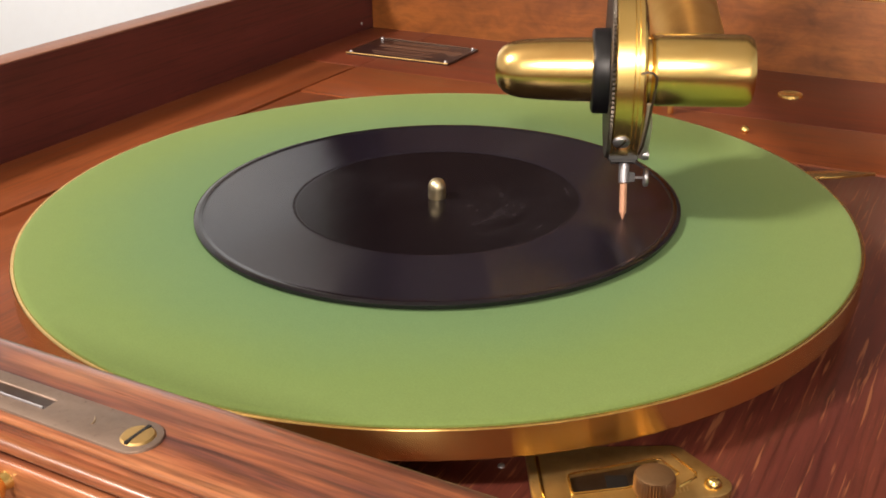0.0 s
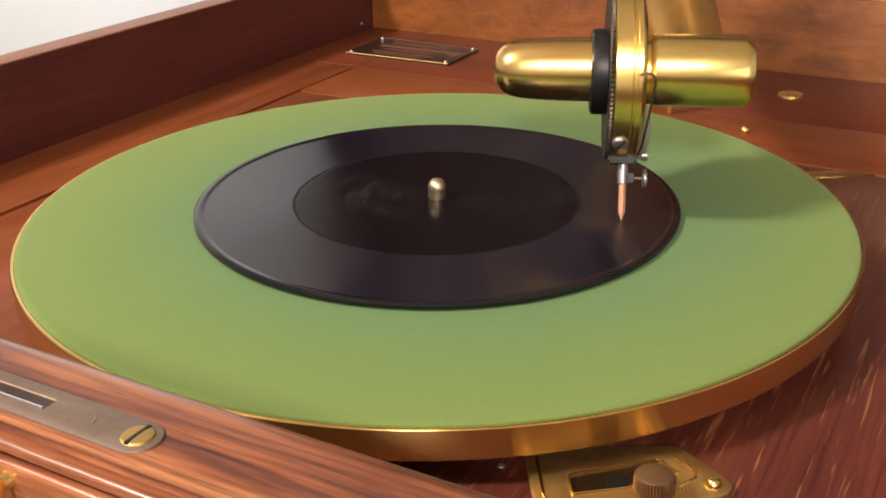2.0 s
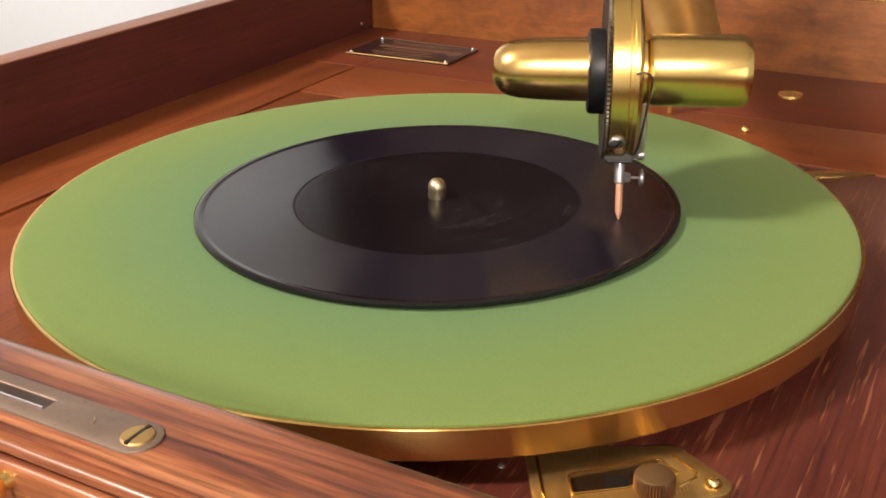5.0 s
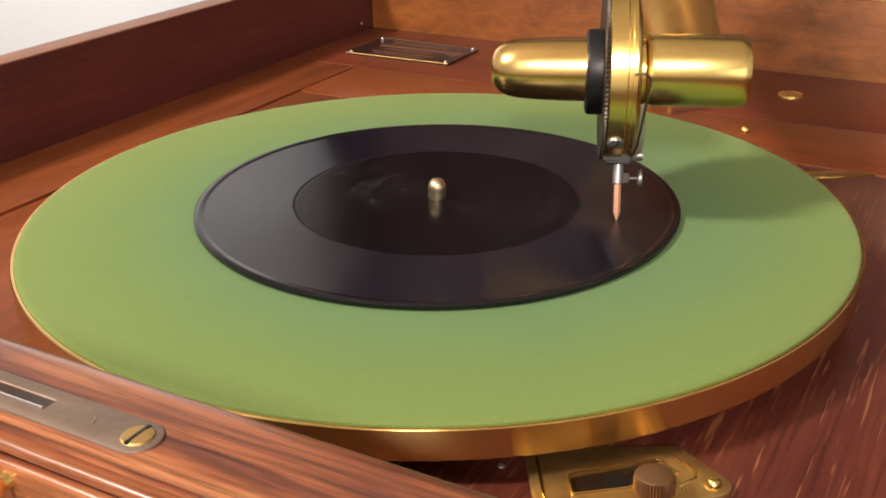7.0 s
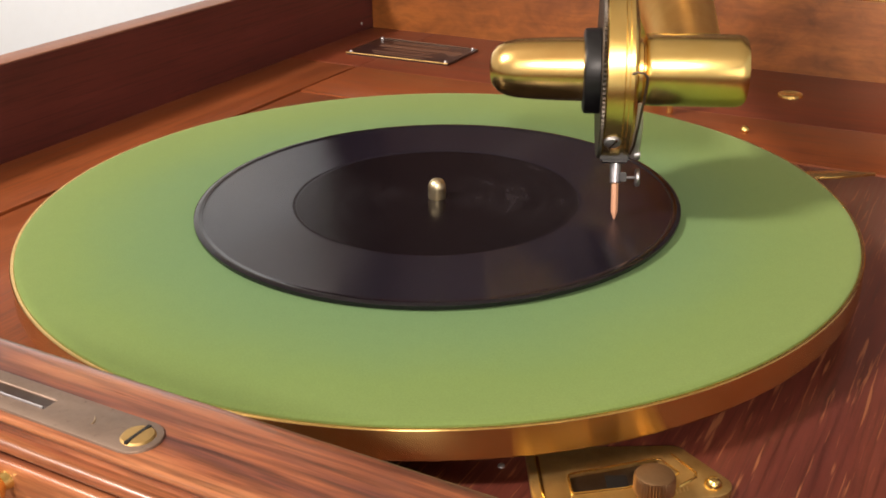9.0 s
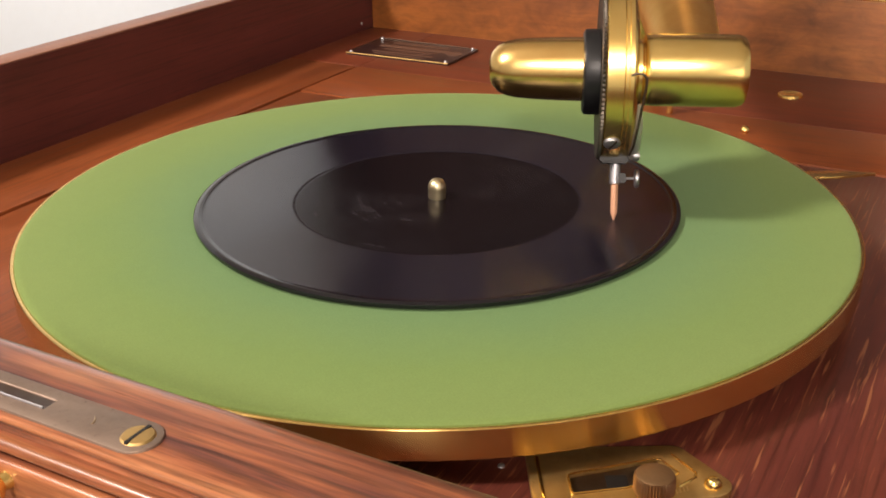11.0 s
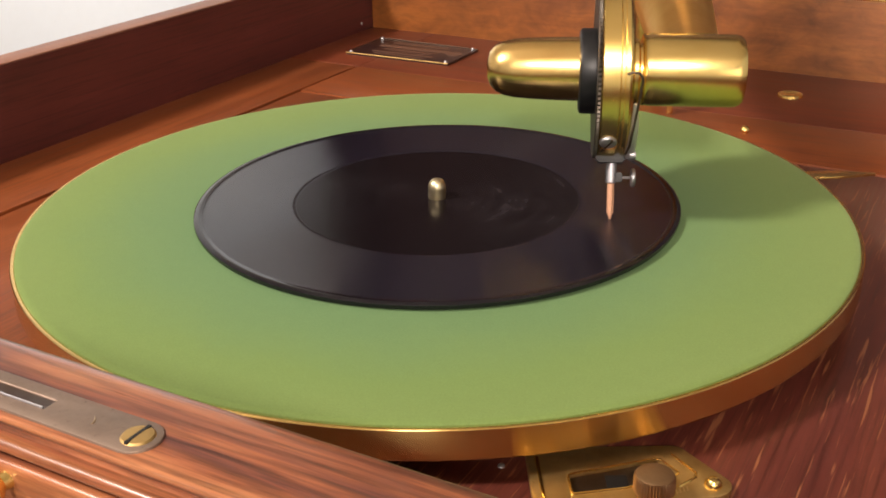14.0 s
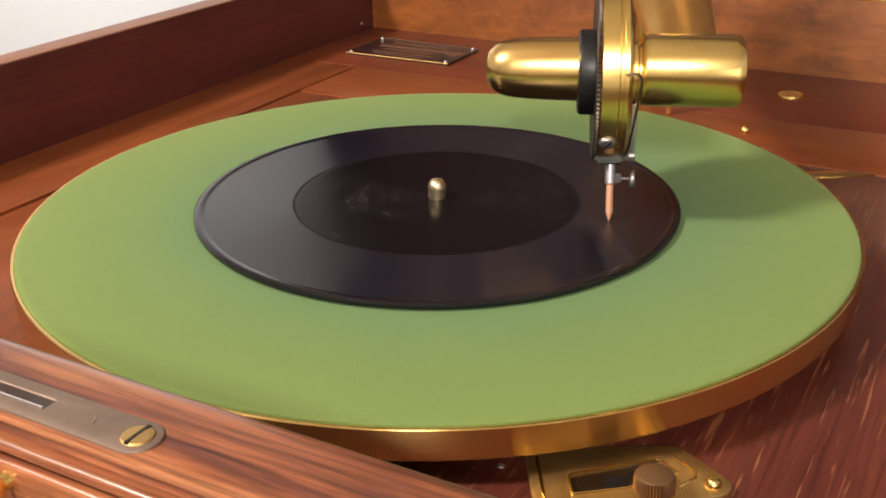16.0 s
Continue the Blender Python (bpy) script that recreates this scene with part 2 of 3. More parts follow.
def lathe(profile, n=64, axis="z", at=(0, 0, 0), bm=None):
    """Turn (radius, height) pairs about an axis through at."""
    bm = bm or bmesh.new()
    turn, at = AXES[axis], Vector(at)
    rings = []
    for r, h in profile:
        if r < 1e-7:
            rings.append([bm.verts.new(at + turn @ Vector((0, 0, h)))])
        else:
            rings.append([bm.verts.new(at + turn @ Vector((r * math.cos(2 * math.pi * i / n), r * math.sin(2 * math.pi * i / n), h))) for i in range(n)])
    for a, b in zip(rings, rings[1:]):
        for i in range(n):
            j = (i + 1) % n
            if len(a) == 1 and len(b) == 1:
                continue
            if len(a) == 1:
                bm.faces.new((a[0], b[i], b[j]))
            elif len(b) == 1:
                bm.faces.new((a[i], b[0], a[j]))
            else:
                bm.faces.new((a[i], b[i], b[j], a[j]))
    return bm


def tube(points, radii, n=16, bm=None, caps=True):
    """A round bar through the points; radii is one number or one for each point."""
    bm = bm or bmesh.new()
    points = [Vector(p) for p in points]
    if isinstance(radii, float):
        radii = [radii] * len(points)
    up, rings = None, []
    for i, (p, r) in enumerate(zip(points, radii)):
        d = (points[min(i + 1, len(points) - 1)] - points[max(i - 1, 0)]).normalized()
        up = d.orthogonal().normalized() if up is None else (up - d * up.dot(d)).normalized()
        side = d.cross(up)
        rings.append([bm.verts.new(p + r * (math.cos(2 * math.pi * k / n) * up + math.sin(2 * math.pi * k / n) * side)) for k in range(n)])
    for a, b in zip(rings, rings[1:]):
        for k in range(n):
            bm.faces.new((a[k], a[(k + 1) % n], b[(k + 1) % n], b[k]))
    if caps:
        bm.faces.new(rings[0])
        bm.faces.new(rings[-1])
    return bm


def extrude_profile(profile, x0, x1, steps=1):
    """Sweep a closed (y, z) outline along x."""
    bm = bmesh.new()
    rings = [[bm.verts.new((x0 + (x1 - x0) * k / steps, y, z)) for y, z in profile] for k in range(steps + 1)]
    n = len(profile)
    for a, b in zip(rings, rings[1:]):
        for k in range(n):
            bm.faces.new((a[k], a[(k + 1) % n], b[(k + 1) % n], b[k]))
    bm.faces.new(rings[0])
    bm.faces.new(rings[-1])
    return bm


def slab(outline, z0, z1, holes=(), bevel=0.0):
    """A flat plate of that outline, with holes through it."""
    bm = bmesh.new()
    edges = []
    for loop in (outline, *holes):
        vs = [bm.verts.new((x, y, z0)) for x, y in loop]
        edges += [bm.edges.new((vs[i], vs[(i + 1) % len(vs)])) for i in range(len(vs))]
    bmesh.ops.triangle_fill(bm, use_beauty=True, use_dissolve=False, edges=edges, normal=(0, 0, 1))
    got = bmesh.ops.extrude_face_region(bm, geom=bm.faces[:])
    for v in got["geom"]:
        if isinstance(v, bmesh.types.BMVert):
            v.co.z = z1
    if bevel:
        sharp = [e for e in bm.edges if len(e.link_faces) == 2 and e.calc_face_angle(0) > 0.6 and all(abs(v.co.z - z1) < 1e-7 for v in e.verts)]
        bmesh.ops.bevel(bm, geom=sharp, offset=bevel, segments=2, affect="EDGES", profile=0.5)
    return bm


def rounded(points, radius, seg=6):
    """Round the corners of an outline."""
    out, n = [], len(points)
    for i in range(n):
        p, a, b = Vector(points[i]), Vector(points[i - 1]), Vector(points[(i + 1) % n])
        da, db = (a - p), (b - p)
        cut = min(radius, da.length * 0.45, db.length * 0.45)
        s, e = p + da.normalized() * cut, p + db.normalized() * cut
        for k in range(seg + 1):
            u = k / seg
            q = s * (1 - u) ** 2 + p * 2 * u * (1 - u) + e * u * u
            out.append((q.x, q.y))
    return out


# ---- room ----
def room():
    x0, x1, y0, y1, z0, z1 = -2.2, 2.2, -2.4, 2.7, -0.92, 1.52
    for name, b, mat, label in (("floor", (x0, x1, y0, y1, z0 - 0.1, z0), FLOOR_WOOD, "brown wooden floor under the cabinet"),
                                ("ceiling", (x0, x1, y0, y1, z1, z1 + 0.1), CEILING, "plain cream painted ceiling"),
                                ("wall_west", (x0 - 0.1, x0, y0, y1, z0, z1), PLASTER, "plain white painted wall behind the cabinet"),
                                ("wall_east", (x1, x1 + 0.1, y0, y1, z0, z1), PLASTER, "plain white painted wall"),
                                ("wall_north", (x0 - 0.1, x1 + 0.1, y1, y1 + 0.1, z0, z1), PLASTER, "plain white painted wall"),
                                ("wall_south", (x0 - 0.1, x1 + 0.1, y0 - 0.1, y0, z0, z1), PLASTER, "plain white painted wall")):
        ob = finish(name, box(*b), mat, None, "", 0)
        tagged(ob, label, name.split("_")[0], kind="structure")


room()

# ---- cabinet ----
XL, XR, YB, YF = -0.231, 0.262, 0.319, -0.1829
cabinet = thing("phonograph_cabinet", "open reddish-brown oak phonograph cabinet with its lid raised", "cabinet")


def cabinet_body():
    # left wall: worn arris on the inside of its top, sheen painted paler
    for x, label in ((XL - 0.0145, "dark reddish-brown wooden side wall"), (XR, "")):
        wall = part("side_wall", box(x, x + 0.0145, YF - 0.0245, YB + 0.0145, -0.30, TOP - 0.0010), SIDE_WOOD, cabinet, label)
        part("top_edge", box(x, x + 0.0145, YF - 0.0245, YB + 0.0145, TOP - 0.00098, TOP, 0.0005), TOP_WOOD, wall, "worn top edge, painted paler for its sheen")
    part("back_wall", box(XL + 0.0002, XR - 0.0002, YB, YB + 0.0145, -0.30, TOP - 0.0004, 0.0008), BACK_WOOD, cabinet, "lighter brown grained wooden back wall")
    # front rail: rounded inner edge, flat top, small groove and bead outside
    prof = [(YF, -0.05), (YF, TOP - 0.0022)]
    prof += [(YF - 0.0052 + 0.0052 * math.cos(a), TOP - 0.0022 + 0.0022 * math.sin(a)) for a in [math.pi / 2 * k / 12 for k in range(1, 13)]]
    prof += [(-0.2080, TOP), (-0.2084, TOP - 0.0002), (-0.2086, TOP - 0.0006), (-0.2085, TOP - 0.0012), (-0.2074, TOP - 0.0022), (-0.2069, TOP - 0.0034), (-0.2074, TOP - 0.0044), (-0.2086, TOP - 0.0045)]
    prof += [(-0.2097 - 0.0016 * math.sin(a), 0.0223 + 0.0016 * math.cos(a)) for a in [0.0 + 2.9 * k / 9 for k in range(10)]]
    prof += [(-0.2090, 0.0203), (-0.2092, 0.0198)]
    prof += [(-0.2110 - 0.0014 * math.sin(a), 0.0186 + 0.0014 * math.cos(a)) for a in [math.pi / 2 * k / 5 for k in range(6)]]
    prof += [(-0.2124, -0.30), (YF - 0.008, -0.30), (YF - 0.008, -0.05)]
    part("front_rail", extrude_profile(prof, XL + 0.0003, XR - 0.0003), RAIL_WOOD, cabinet, "polished front rail with dark grain stripes and a bead")
    # deck: framing strips and the motor board let into them
    d = 0.012
    part("deck_board", box(XL, -0.1808, YF, 0.2193, DECK - d, DECK, 0.0006), DECK_WOOD, cabinet)
    part("deck_board", box(XL, -0.1794, 0.2197, YB, DECK - d, DECK, 0.0004), STRIP_WOOD, cabinet)
    part("deck_board", box(-0.1790, XR, 0.1580, 0.2193, DECK - d, DECK, 0.0004), BACK_WOOD_DECK, cabinet)
    # darker strip from y = 0.2197 to the back wall
    part("deck_board", box(-0.1790, XR, 0.2197, YB, DECK - d, DECK, 0.0004), STRIP_WOOD, cabinet, "darker red-brown strip along the rear of the deck")
    board = part("motor_board", box(-0.0340, XR, YF, 0.1567, DECK - d, DECK - 0.0004, 0.0004), BOARD_WOOD, cabinet, "reddish-brown motor board with pale ray flecks")
    # same board's left part: sheen from the white wall painted as paler wood
    part("board_left", box(-0.1784, -0.0341, YF, 0.1567, DECK - d, DECK - 0.0004, 0.0004), DECK_WOOD, board, "left part of the motor board, painted lighter for its sheen")
    part("deck_support", box(XL, XR, YF, YB, DECK - d - 0.02, DECK - d - 0.0005), BLACK, cabinet)
    part("base", box(XL - 0.0135, XR + 0.0135, -0.2100, YB + 0.0135, -0.92, -0.301), SIDE_WOOD, cabinet)
    catch = part("front_knob", lathe([(0, 0.0088), (0.0020, 0.0084), (0.0036, 0.0068), (0.0040, 0.0050), (0.0030, 0.0032), (0.0018, 0.0020), (0.0022, 0.0), (0, 0)], 24, "y", (0.0215, 0, 0)), BRASS, cabinet, "small round brass catch")
    catch.matrix_basis = Matrix.Translation((-0.0055, -0.2122, 0.0158)) @ Matrix.Diagonal((1, -1, 1, 1))


STRIP_WOOD = wood("rear_strip_wood", 0, (0.140, 0.030, 0.011), (0.165, 0.036, 0.013), (0.190, 0.044, 0.015), 0.0, 0.42, 0.08, seed=8.0)
BACK_WOOD_DECK = wood("rear_deck_wood", 0, (0.24, 0.058, 0.013), (0.27, 0.067, 0.015), (0.30, 0.078, 0.018), 0.05, 0.42, 0.08, seed=7.0)
cabinet_body()


def lid():
    """Raised lid: a shallow wooden tray, a little wider than the body, standing on its hinge."""
    y, top, x0, x1 = YB + 0.016, 0.47, -0.297, 0.328
    panel = part("lid_panel", box(x0, x1, y + 0.05, y + 0.062, TOP + 0.004, top, 0.002), LID_WOOD, cabinet, "raised wooden lid")
    part("lid_rim", box(x0, x0 + 0.0135, y, y + 0.0495, TOP + 0.004, top, 0.002), LID_WOOD, panel)
    part("lid_rim", box(x1 - 0.0135, x1, y, y + 0.0495, TOP + 0.004, top, 0.002), LID_WOOD, panel)
    part("lid_rim", box(x0 + 0.014, x1 - 0.014, y, y + 0.0495, top - 0.0135, top, 0.002), LID_WOOD, panel)
    part("lid_rim", box(x0 + 0.014, x1 - 0.014, y, y + 0.0495, TOP + 0.004, TOP + 0.0175, 0.002), LID_WOOD, panel)
    hinge = part("hinge", box(XL + 0.02, XR - 0.02, YB + 0.0012, YB + 0.013, TOP - 0.0003, TOP + 0.0008, 0.0003), BRASS, cabinet, "long brass piano hinge")
    for i in range(12):
        x = XL + 0.024 + i * 0.0375
        part("knuckle", tube([(x, YB + 0.0145, TOP + 0.0022), (x + 0.0345, YB + 0.0145, TOP + 0.0022)], 0.0018, 10), BRASS, hinge)


lid()


def strike_plate():
    """Lock plate let into the front rail, with a slot and a screw."""
    y, w, x1 = -0.2013, 0.0055, 0.0492
    z = TOP + 0.0006
    out = [(-0.052, y - w), (x1 - w, y - w)] + [(x1 - w + w * math.sin(a), y - w * math.cos(a)) for a in [math.pi * k / 12 for k in range(1, 12)]] + [(x1 - w, y + w), (-0.052, y + w)]
    hole = [(-0.010, -0.2028), (0.0192, -0.2028), (0.0192, -0.1993), (-0.010, -0.1993)]
    plate = part("lock_plate", slab(out, z - 0.0014, z, [hole], 0.0003), DULL_BRASS, cabinet, "worn grey-brass lock plate let into the rail")
    part("slot_lining", box(-0.0104, 0.0196, -0.2032, -0.1989, TOP + 0.00005, TOP + 0.0002), SLOT_DARK, plate)
    part("slot_lip", tube([(-0.010, -0.2028, z + 0.0001), (0.0190, -0.2028, z + 0.0001)], 0.0003, 8), STEEL, plate)
    s = part("screw", lathe([(0, 0.0006), (0.0020, 0.00056), (0.0032, 0.0004), (0.0036, 0.0), (0, 0)], 32, "z", (0.0441, -0.2013, z + 0.00005)), OLD_BRASS, plate, "slotted brass screw")
    slot = box(-0.0035, 0.0035, -0.0004, 0.0004, 0, 0.00060)
    bmesh.ops.transform(slot, matrix=Matrix.Translation((0.0441, -0.2013, z + 0.0001)) @ Matrix.Rotation(radians(90), 4, "Z"), verts=slot.verts[:])
    part("screw_slot", slot, BLACK, plate)
    part("scratch", tube([(0.0326, -0.2024, z), (0.0322, -0.2012, z + 0.00005), (0.0313, -0.2002, z)], 0.00018, 6), PALE_BRASS, plate, "short pale scratch")


PALE_BRASS = metal("scratched_brass", (0.80, 0.68, 0.48), 0.4, 0.1)
SLOT_DARK = metal("slot_metal", (0.16, 0.13, 0.12), 0.45, 0.1)
strike_plate()


def name_plate():
    pts = [(-0.2030, 0.2425), (-0.1285, 0.2445), (-0.1290, 0.2865), (-0.2045, 0.2880)]
    plate = part("name_plate", slab(pts, DECK, DECK + 0.0012, (), 0.0003), ENAMEL, cabinet, "dark etched brass name plate")
    cx, cy = -0.1665, 0.2655
    for i in range(4):
        a, b = Vector((*pts[i], DECK + 0.0013)), Vector((*pts[(i + 1) % 4], DECK + 0.0013))
        # front edge's highlight painted as brass, the other three edges darkened
        part("plate_edge", tube([a, b], 0.0004 if i == 0 else 0.0003, 8), OLD_BRASS if i == 0 else DARK_METAL, plate)
    for x, y in pts:
        px, py = cx + (x - cx) * 0.93, cy + (y - cy) * 0.90
        part("pin", lathe([(0, 0.0016), (0.0008, 0.0013), (0.0013, 0.0006), (0.0014, 0), (0, 0)], 16, "z", (px, py, DECK + 0.0012)), STEEL, plate)
    # etched lines that cannot be read
    for k, (x0, x1, y, h) in enumerate(((-0.188, -0.146, 0.279, 0.003), (-0.193, -0.141, 0.270, 0.0062), (-0.186, -0.150, 0.262, 0.0022), (-0.190, -0.145, 0.255, 0.0024), (-0.186, -0.149, 0.250, 0.0018))):
        part("etched_bar", box(x0, x1, y - h / 2, y + h / 2, DECK + 0.0011, DECK + 0.00135), PRINT, plate)
    part("etched_bar", lathe([(0, 0.0002), (0.0052, 0.0002), (0.0052, 0), (0, 0)], 24, "z", (-0.1365, 0.268, DECK + 0.0012)), PRINT, plate)


ENAMEL = plain("dark_enamel", (0.030, 0.013, 0.011), 0.3, 0.35, 220)
name_plate()

SIGHT = pose(0, 0, 0, 0, 0, TURN)   # axes along the line of sight, about the spindle


def speed_regulator():
    reg_plate = [(0.0222, -0.1385), (0.0632, -0.1385), (0.0738, -0.1555), (0.0715, -0.1600), (0.0620, -0.1620), (0.0500, -0.1680), (0.0225, -0.1680)]
    slot = [(0.0323, -0.1508), (0.0568, -0.1443), (0.0612, -0.1512), (0.0466, -0.1568), (0.0324, -0.1590)]
    z = DECK + 0.0002
    plate = part("speed_regulator", slab(rounded(reg_plate, 0.0028), z, z + 0.0016, [rounded(slot, 0.0013, 4)], 0.0004), OLD_BRASS, cabinet, "brass speed regulator plate with a knurled knob")
    plate.matrix_basis = SIGHT
    part("raised_border", tube([(0.0250, -0.143, z + 0.0015), (0.0254, -0.167, z + 0.0015)], 0.0006, 8), BRASS, plate)
    part("raised_border", tube([(0.0606, -0.1425, z + 0.0014), (0.0652, -0.1512, z + 0.0015), (0.0646, -0.1530, z + 0.0015), (0.0596, -0.1566, z + 0.0014)], 0.0005, 8), BRASS, plate)
    lip = rounded(slot, 0.0013, 4)
    part("slot_lip", tube([(x, y, z + 0.0016) for x, y in lip + lip[:1]], 0.00035, 6), BRASS, plate)
    part("dial", slab(rounded([(x, y) for x, y in slot], 0.0012, 3), z - 0.0001, z + 0.0003), DARK_METAL, plate, "dark dial under the slot")
    part("dial_mark", box(0.0420, 0.0475, -0.1565, -0.1500, z + 0.0003, z + 0.0005), BLACK, plate)
    # knob with a knurled side
    n, prof = 84, [(0.0, 0.0), (0.0046, 0.0), (0.0052, 0.0005), (0.0052, 0.0044), (0.0047, 0.0052), (0.0040, 0.0055), (0.0, 0.0053)]
    bm = lathe(prof, n, "z", (0.0526, -0.1600, z + 0.0028))
    for v in bm.verts:
        q = Vector((v.co.x - 0.0526, v.co.y + 0.1600))
        if q.length > 0.005:
            k = round(math.atan2(q.y, q.x) * n / (2 * math.pi))
            if k % 2:
                q *= 0.925
                v.co.x, v.co.y = 0.0526 + q.x, -0.1600 + q.y
    part("knob", bm, KNOB_BRASS, plate, "dark brass knurled knob")
    part("knob_stem", lathe([(0, 0.0036), (0.0018, 0.0036), (0.0018, 0), (0, 0)], 20, "z", (0.0526, -0.1600, z)), OLD_BRASS, plate)
    part("screw", lathe([(0, 0.0021), (0.0013, 0.0018), (0.0022, 0.0008), (0.0023, 0.0), (0, 0)], 24, "z", (0.0684, -0.1562, z + 0.0016)), BRASS, plate, "round-headed brass screw")
    for k in range(6):
        x = 0.0565 + k * 0.0010
        part("scale_tick", box(x, x + 0.0003, -0.1602 + k * 0.0004, -0.1588 + k * 0.0004, z + 0.0016, z + 0.00175), PRINT_LIGHT, plate)


KNOB_BRASS = metal("knob_brass", (0.40, 0.25, 0.13), 0.44, 0.2, (0.7, 0.65, 0.6))
PRINT_LIGHT = metal("bright_brass_tick", (0.85, 0.65, 0.32), 0.3, 0.1)
speed_regulator()


def deck_fittings():
    part("pin_screw", lathe([(0, 0.0040), (0.0012, 0.0037), (0.0021, 0.0028), (0.0024, 0.0018), (0.0020, 0.0009), (0.0013, 0.0006), (0.0013, 0), (0, 0)], 24, "z", (0.0696, 0.1913, DECK)), BRASS, cabinet, "small round-headed brass pin")
    part("screw_cup", lathe([(0, 0.0005), (0.0030, 0.0004), (0.0044, 0.0010), (0.0056, 0.0016), (0.0067, 0.0012), (0.0070, 0), (0, 0)], 40, "z", (0.0750, 0.2691, DECK)), BRASS, cabinet, "brass screw cup sunk in the deck")
    leaf = []
    for k in range(13):
        u = k / 12
        leaf.append((0.042 * u, 0.0040 * math.sin(math.pi * u ** 0.75) + 0.0003))
    leaf += [(x, -y) for x, y in reversed(leaf)]
    bm = slab(leaf, 0, 0.0012, (), 0.0004)
    ob = part("brake_lever", bm, BRASS, cabinet, "leaf-shaped brass brake lever")
    ob.matrix_basis = pose(0.1010, 0.1265, -0.0148, 0, 0, 29.4)
    part("lever_post", lathe([(0, 0.0034), (0.0018, 0.0034), (0.0018, 0), (0, 0)], 16, "z", (0.006, 0, -0.0032)), OLD_BRASS, ob)
    part("nail", lathe([(0, 0.0008), (0.0008, 0.0006), (0.0011, 0), (0, 0)], 14, "x", (XL, 0.3050, -0.0128)), STEEL, cabinet)
    part("deck_screw", lathe([(0, 0.0008), (0.0007, 0.0006), (0.0010, 0), (0, 0)], 14, "z", (0.0842, -0.1174, DECK - 0.0004)), STEEL, cabinet)


deck_fittings()

# ---- turntable and record ----
SPINDLE = metal("worn_spindle_brass", (0.76, 0.66, 0.44), 0.34, 0.12, (0.8, 0.7, 0.5), 0.4)
turntable = thing("turntable", "round brass turntable covered with faded green felt", "turntable")
part("platter", lathe([(0, -0.0045), (0.148, -0.0045), (0.1512, -0.0014), (0.1514, -0.0010), (0.1518, -0.0008), (0.1525, -0.0008), (0.1528, -0.0011), (0.1528, -0.0096), (0.1523, -0.0103), (0.1508, -0.0106), (0.1490, -0.0090), (0.1480, -0.0060), (0.02, -0.0060), (0.012, -0.0095), (0.012, -0.0175), (0, -0.0175)], 192), RIM_BRASS, turntable, "brass platter with a deep polished rim")
part("felt", lathe([(0, -0.0002), (0.05, 0.0), (0.052, 0.0), (0.1480, 0.0), (0.1490, 0.0), (0.1506, -0.0001), (0.1512, -0.0005), (0.1513, -0.0012), (0.14, -0.0046), (0, -0.0046)], 192), FELT, turntable, "faded green felt, worn paler outside the record")
part("spindle", lathe([(0, 0.0096), (0.0010, 0.00945), (0.0020, 0.0090), (0.0028, 0.0081), (0.0033, 0.0068), (0.0034, 0.0056), (0.0033, 0.0050), (0.0033, 0.0046), (0.0033, -0.001), (0, -0.001)], 40), SPINDLE, turntable, "domed brass spindle")

record = thing("record", "small black shellac record lying on the green felt", "record")
part("playing_surface", lathe([(0.0534, 0.00175), (0.0543, 0.0020), (0.0546, 0.0020), (0.0862, 0.0020), (0.0866, 0.0020), (0.0872, 0.0021)], 160), GROOVED, record, "black grooved playing surface")
part("disc_body", lathe([(0.0872, 0.0021), (0.0884, 0.00245), (0.0896, 0.0024), (0.0904, 0.0019), (0.0905, 0.0011), (0.0902, 0.0004), (0.0895, 0.00015), (0.0034, 0.00015), (0.0034, 0.0018)], 160), plain("black_shellac", (0.007, 0.006, 0.009), 0.11, 0.2, 120), record)
part("centre", lathe([(0.0034, 0.0018), (0.0526, 0.0018), (0.0531, 0.0018), (0.0535, 0.00175)], 128), CENTRE, record, "smooth black pressed centre with grey smears")

# ---- tone arm and soundbox, built in the axes of the line of sight ----
PIVOT = Vector((0.116, 0.200, 0.0))
tone_arm = thing("tone_arm", "polished brass tone arm with a wide capped elbow", "tone arm", SIGHT @ Matrix.Translation(PIVOT))
AX_Y, AX_Z = -0.004, 0.0505
CENTRE_AT = Vector((0.060, AX_Y, 0.0))
YAW = Matrix.Translation(CENTRE_AT) @ pose(0, 0, 0, 0, 0, -6.5) @ Matrix.Translation(-CENTRE_AT)


def yawed(bm, shift=Vector((0, 0, 0))):
    """Turn a mesh with the soundbox, then move it."""
    bmesh.ops.transform(bm, matrix=Matrix.Translation(shift) @ YAW, verts=bm.verts[:])
    return bm



